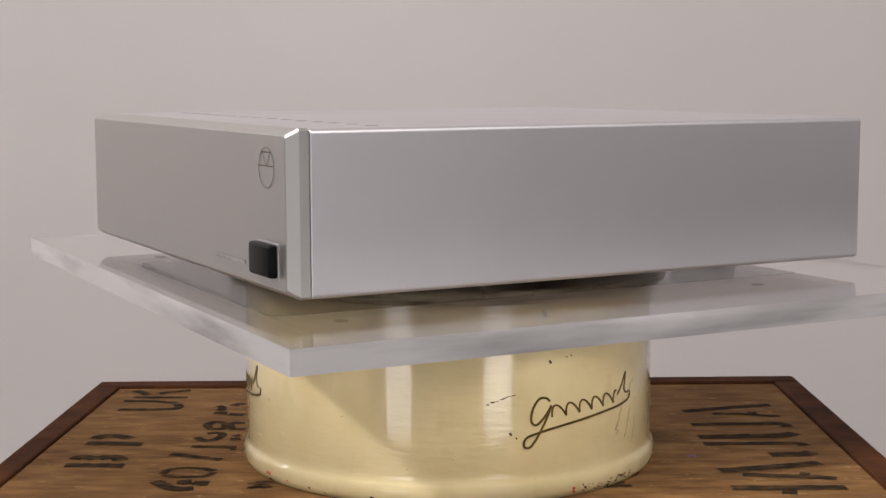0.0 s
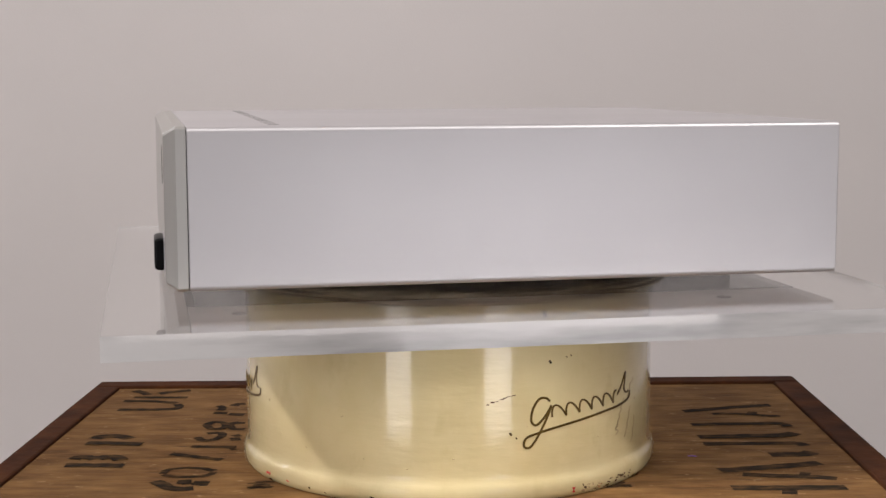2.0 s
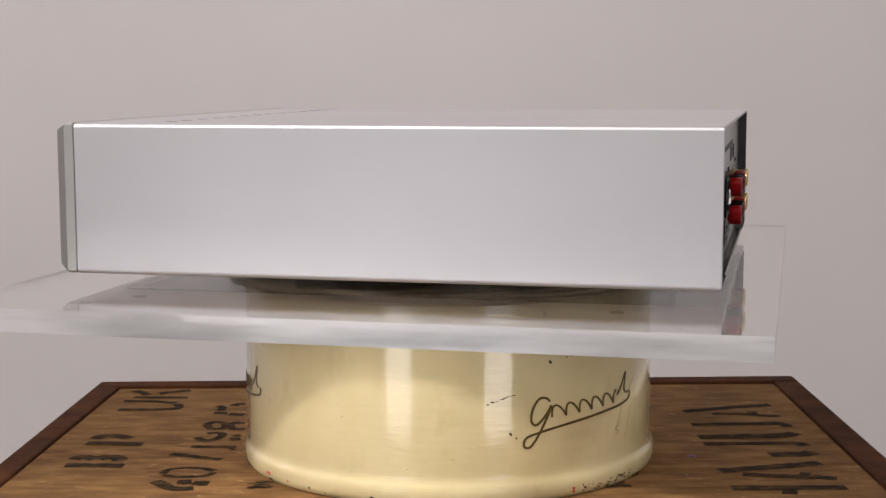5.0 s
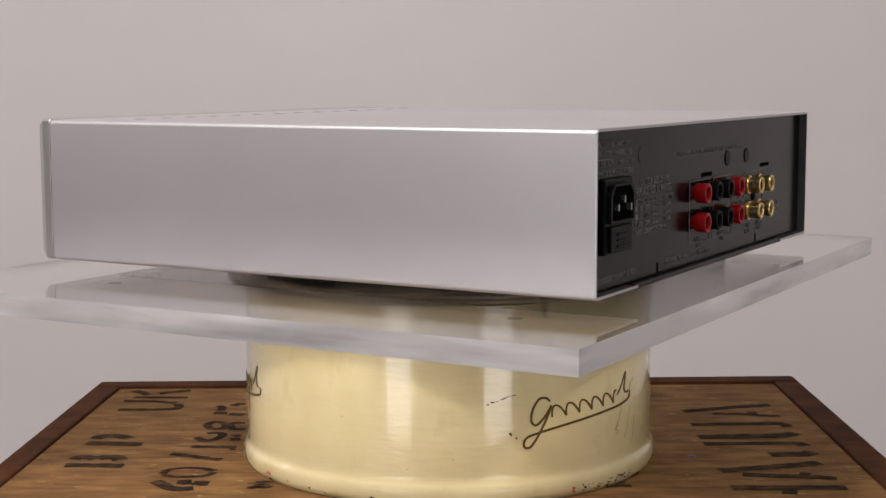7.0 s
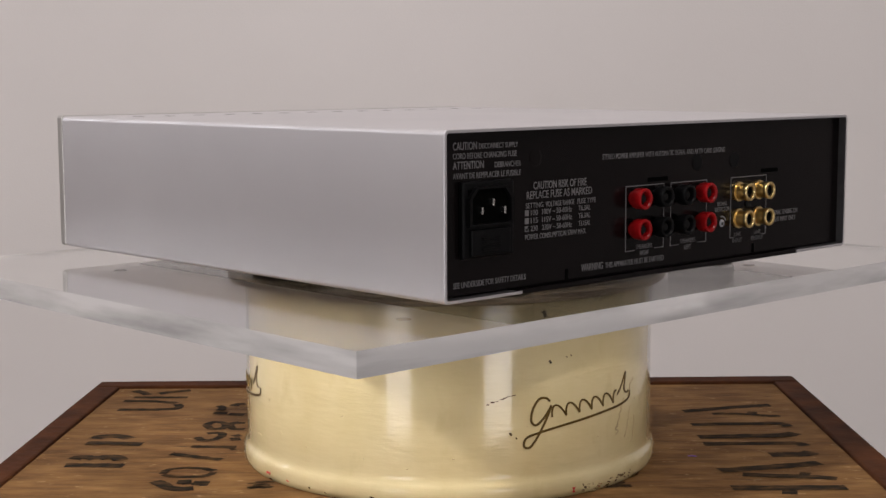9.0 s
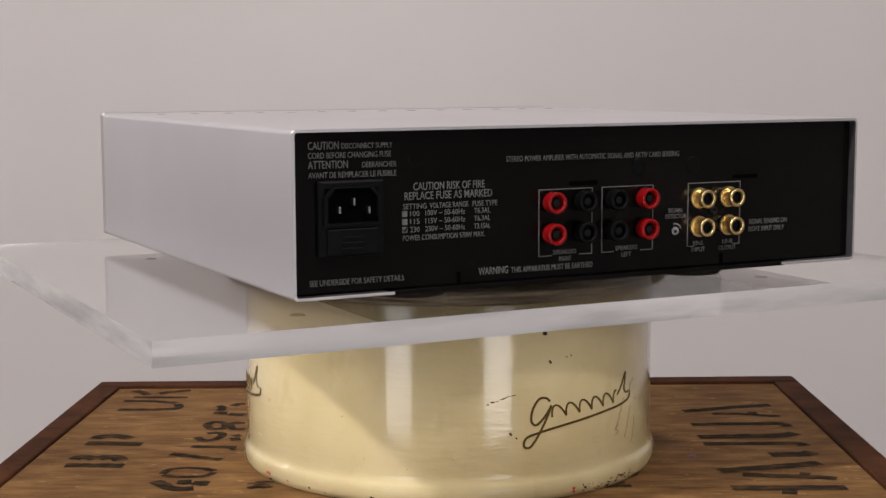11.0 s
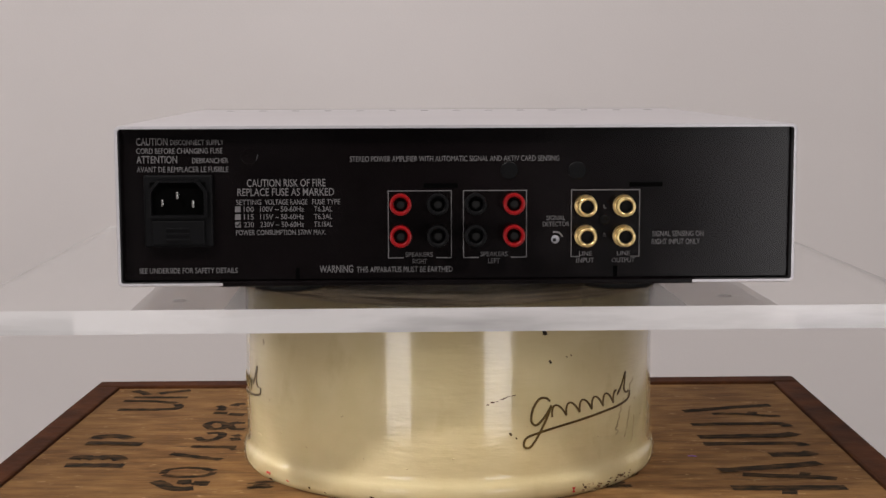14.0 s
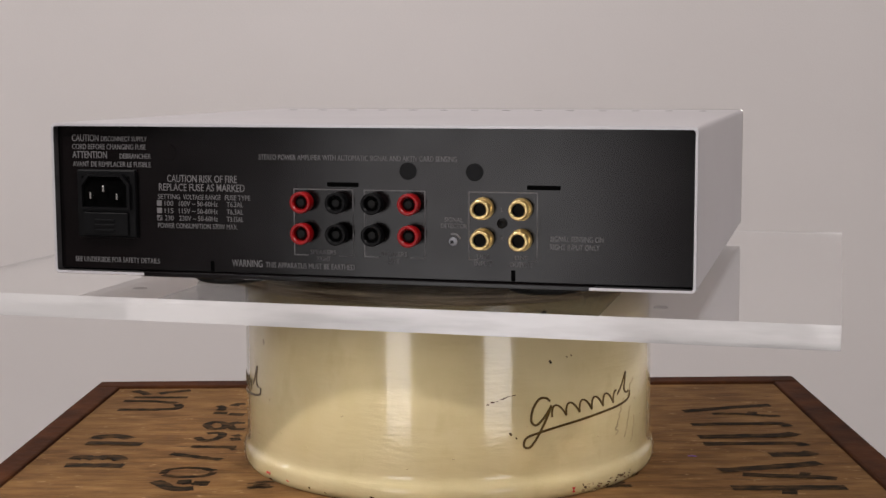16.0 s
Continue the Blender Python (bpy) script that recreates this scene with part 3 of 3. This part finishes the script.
def rear_side(amp, off):
    panel = part("rear_panel", box(-W2 + 0.0017, W2 - 0.0017, YP, YP + 0.003, 0.0013, H - 0.0017), BLACK, amp, "black enamelled rear panel with grey printing", at=off)

    def on_rear(u, v, h):
        return (u, YP - (0.00025 if h else 0.00005), v)

    def words(s, x0, x1, z0, z1, bold=0.0):
        lettering("inscription", s, x0, x1, z0, z1, on_rear, PRINT, panel, bold)
    words("CAUTION", -0.1512, -0.1365, 0.0651, 0.0686, 0.004)
    words("DISCONNECT SUPPLY", -0.1352, -0.1103, 0.0653, 0.0677)
    words("CORD BEFORE CHANGING FUSE", -0.1512, -0.1110, 0.0612, 0.0638)
    words("ATTENTION", -0.1512, -0.1322, 0.0567, 0.0602, 0.004)
    words("DEBRANCHER", -0.1252, -0.1083, 0.0567, 0.0592)
    words("AVANT DE REMPLACER LE FUSIBLE", -0.1512, -0.1084, 0.0525, 0.0551)
    words("CAUTION RISK OF FIRE", -0.0998, -0.0628, 0.0454, 0.0490, 0.003)
    words("REPLACE FUSE AS MARKED", -0.1043, -0.0588, 0.0411, 0.0447, 0.003)
    words("SETTING", -0.1050, -0.0932, 0.0369, 0.0394)
    words("VOLTAGE RANGE", -0.0915, -0.0715, 0.0369, 0.0394)
    words("FUSE TYPE", -0.0692, -0.0560, 0.0369, 0.0394)
    for i, (a, b, c) in enumerate((("100", "100V ~ 50-60Hz", "T6.3AL"), ("115", "115V ~ 50-60Hz", "T6.3AL"), ("230", "230V ~ 50-60Hz", "T3.15AL"))):
        z = 0.0336 - i * 0.00365
        words(a, -0.1015, -0.0968, z, z + 0.0025)
        words(b, -0.0938, -0.0732, z, z + 0.0025)
        words(c, -0.0684, -0.0598, z, z + 0.0025)
        part("tick_box", box(-0.1056, -0.1030, YP - 0.0003, YP, z - 0.0001, z + 0.0026), PRINT, panel)
    part("tick_mark", ribbon([(-0.1052, 0.0276), (-0.1045, 0.0268), (-0.1033, 0.0286)], 0.0006, lambda u, v, h: (u, YP - 0.0004 - (0.0002 if h else 0), v), True), LINE, panel)
    words("POWER CONSUMPTION 570W MAX.", -0.1053, -0.0628, 0.0225, 0.0250)
    words("SEE UNDERSIDE FOR SAFETY DETAILS", -0.1512, -0.1049, 0.0045, 0.0071)
    words("WARNING", -0.0661, -0.0502, 0.0043, 0.0078, 0.003)
    words("THIS APPARATUS MUST BE EARTHED", -0.0485, -0.0028, 0.0043, 0.0070)
    words("STEREO POWER AMPLIFIER WITH AUTOMATIC SIGNAL AND AKTIV CARD SENSING", -0.0512, 0.0480, 0.0570, 0.0596)
    words("SPEAKERS", -0.0252, -0.0122, 0.0116, 0.0138)
    words("RIGHT", -0.0218, -0.0150, 0.0083, 0.0106)
    words("SPEAKERS", 0.0105, 0.0235, 0.0116, 0.0138)
    words("LEFT", 0.0142, 0.0198, 0.0083, 0.0106)
    words("SIGNAL", 0.0420, 0.0510, 0.0287, 0.0309)
    words("DETECTOR", 0.0403, 0.0530, 0.0258, 0.0280)
    words("LINE", 0.0578, 0.0638, 0.0116, 0.0137)
    words("INPUT", 0.0565, 0.0650, 0.0082, 0.0105)
    words("LINE", 0.0760, 0.0822, 0.0116, 0.0137)
    words("OUTPUT", 0.0735, 0.0845, 0.0082, 0.0105)
    words("L", 0.0694, 0.0706, 0.0342, 0.0360)
    words("R", 0.0692, 0.0706, 0.0206, 0.0224)
    words("SIGNAL SENSING ON", 0.0928, 0.1176, 0.0206, 0.0232)
    words("RIGHT INPUT ONLY", 0.0926, 0.1158, 0.0168, 0.0194)

    # printed frames round the sockets, broken at the bottom for the words
    def outline(x0, x1, z0, z1, gap):
        w = 0.00045
        c = (x0 + x1) / 2
        for b in ((x0, x1, z1 - w, z1), (x0, x0 + w, z0, z1 - w), (x1 - w, x1, z0, z1 - w), (x0 + w, c - gap, z0, z0 + w), (c + gap, x1 - w, z0, z0 + w)):
            part("printed_line", box(b[0], b[1], YP - 0.00025, YP - 0.00003, b[2], b[3]), PRINT, panel)
    outline(-0.0335, -0.0031, 0.0109, 0.0433, 0.0078)
    outline(0.0022, 0.0327, 0.0109, 0.0433, 0.0078)
    outline(0.0537, 0.0868, 0.0109, 0.0433, 0.0120)
    # slots, plugs and screws in the panel
    # each slot is a flat black block painted as the shade of an opening
    for x0, x1, z0, z1 in ((-0.0163, -0.0004, 0.0447, 0.0465), (0.0817, 0.0974, 0.0447, 0.0465), (-0.0775, -0.0756, 0.0016, 0.0065), (0.0742, 0.0762, 0.0016, 0.0065)):
        bm = box(x0, x1, YP - 0.0002, YP + 0.001, z0 - 0.0002, z1 + 0.0001)
        part("slot", bm, LINE, panel)
    plug = mesh_of(lathe([(0.0042, 0.0), (0.0042, 0.0003), (0.0039, 0.0005)], 32, "y"), "blanking_plug", PLASTIC, 30)
    for x, z in ((0.0242, 0.0525), (0.0566, 0.0524)):
        part("blanking_plug", plug, None, panel, at=(x, YP, z))
    part("blanking_plug", lathe([(0.0040, 0.0), (0.0040, 0.0001), (0.0037, 0.0002)], 32, "y"), BLACK, panel, at=(-0.0985, YP, 0.0600))
    screw = mesh_of(lathe([(0.0024, 0.0), (0.0024, 0.0008), (0.0015, 0.0012), (0.0006, 0.0006)], 20, "y"), "panel_screw", RUBBER, 30)
    part("panel_screw", screw, None, panel, at=(0.0698, YP, 0.0286))
    led = mesh_of(lathe([(0.0020, 0.0), (0.0020, 0.0005), (0.0014, 0.0009)], 24, "y"), "detector_trimmer", PALE, 50)
    part("detector_trimmer", led, None, panel, "small pale round trimmer", at=(0.0463, YP, 0.0195))
    part("trimmer_slot", box(0.0450, 0.0466, YP - 0.0012, YP - 0.0006, 0.0186, 0.0201, 0.0002), RUBBER, panel)
    arc = [(0.0463 + 0.0036 * math.cos(radians(a)), 0.0195 + 0.0036 * math.sin(radians(a))) for a in range(110, 19, -10)]
    part("printed_line", ribbon(arc, 0.0008, on_rear, True), PRINT, panel)

    # mains inlet with fuse drawer
    inlet = part("mains_inlet", box(-0.1478, -0.1157, YP - 0.0030, YP, 0.0172, 0.0513, 0.0008), PLASTIC, amp, "black mains inlet with fuse drawer", at=off)
    bm = bmesh.new()
    yo, yi = YP - 0.0052, YP - 0.0030
    out = [(-0.1457, 0.0315), (-0.1180, 0.0315), (-0.1180, 0.0440), (-0.1222, 0.0490), (-0.1415, 0.0490), (-0.1457, 0.0440)]
    cxm, czm = -0.1318, 0.0402
    rows = []
    for y, s in ((yi, 1.0), (yo, 1.0), (yo, 0.88), (YP - 0.0031, 0.86)):
        rows.append([bm.verts.new((cxm + (x - cxm) * s, y, czm + (z - czm) * s)) for x, z in out])
    for a, b in zip(rows, rows[1:]):
        for k in range(6):
            bm.faces.new((a[k], a[(k + 1) % 6], b[(k + 1) % 6], b[k]))
    part("socket_wall", bm, PLASTIC, inlet)
    part("socket_floor", box(-0.1448, -0.1189, YP - 0.0034, YP - 0.0029, 0.0324, 0.0480), LINE, inlet)
    for x, z in ((-0.1388, 0.0385), (-0.1318, 0.0420), (-0.1245, 0.0381)):
        part("pin", box(x - 0.0005, x + 0.0005, YP - 0.0062, YP - 0.0030, z - 0.0016, z + 0.0016, 0.0002), NICKEL, inlet, "nickel contact pin")
    part("fuse_drawer", box(-0.1440, -0.1195, YP - 0.0046, YP - 0.0030, 0.0185, 0.0300, 0.0005), PLASTIC, inlet)
    for k in range(3):
        part("grip_rib", box(-0.1375, -0.1265, YP - 0.0053, YP - 0.0045, 0.0205 + 0.0026 * k, 0.0214 + 0.0026 * k, 0.0002), PLASTIC, inlet)

    # loudspeaker terminals
    def terminal(mat):
        body = mesh_of(lathe([(0.0036, 0.0), (0.0036, 0.0012), (0.0038, 0.0018), (0.0049, 0.0021), (0.0051, 0.0026), (0.0052, 0.0076), (0.0051, 0.0081), (0.0047, 0.0083), (0.0040, 0.0082), (0.0035, 0.0077), (0.0033, 0.0050)], 32, "y"), "collar", mat, 35)
        core = mesh_of(lathe([(0.0032, 0.0050), (0.0031, 0.0052), (0.0020, 0.0060), (0.0018, 0.0067), (0.0010, 0.0068)], 24, "y"), "contact", RUBBER, 35)
        return body, core
    red, black = terminal(RED), terminal(PLASTIC)
    for x, kind in ((-0.0275, red), (-0.0099, black), (0.0080, black), (0.0261, red)):
        for z in (0.0371, 0.0220):
            socket = part("speaker_terminal", kind[0], None, amp, "red screw terminal" if kind is red else "black screw terminal", at=(OX + x, OY + YP, z))
            part("contact", kind[1], None, socket)
    # gold phono sockets
    shell = mesh_of(lathe([(0.0053, 0.0), (0.0053, 0.0012), (0.0044, 0.0014), (0.0043, 0.0054), (0.0046, 0.0057), (0.0047, 0.0076), (0.0046, 0.0082), (0.0043, 0.0084), (0.0035, 0.0084), (0.0032, 0.0081), (0.0031, 0.0074), (0.0030, 0.0040)], 32, "y"), "shell", GOLD, 60)
    hole = mesh_of(lathe([(0.00302, 0.0040), (0.00302, 0.0068), (0.0029, 0.0069), (0.0028, 0.0048), (0.0004, 0.0046)], 24, "y"), "insulator", RUBBER, 35)
    for x in (0.0607, 0.0790):
        for z in (0.0355, 0.0211):
            jack = part("phono_socket", shell, None, amp, "gold-plated phono socket", at=(OX + x, OY + YP, z))
            part("insulator", hole, None, jack, "black insulator")


room()
tea_chest()
cream_tin()
PLATTER = turntable_platter()
PLATE = acrylic_plate()
AMP = amplifier()


def motions():
    times = [0.5 * k for k in range(33)]
    for ob, z in ((PLATTER, CRATE + TIN_H), (PLATE, Z0), (AMP, Z0)):
        walk(ob, [(t, pose(0, 0, z, 0, 0, spin_angle(t))) for t in times])


motions()
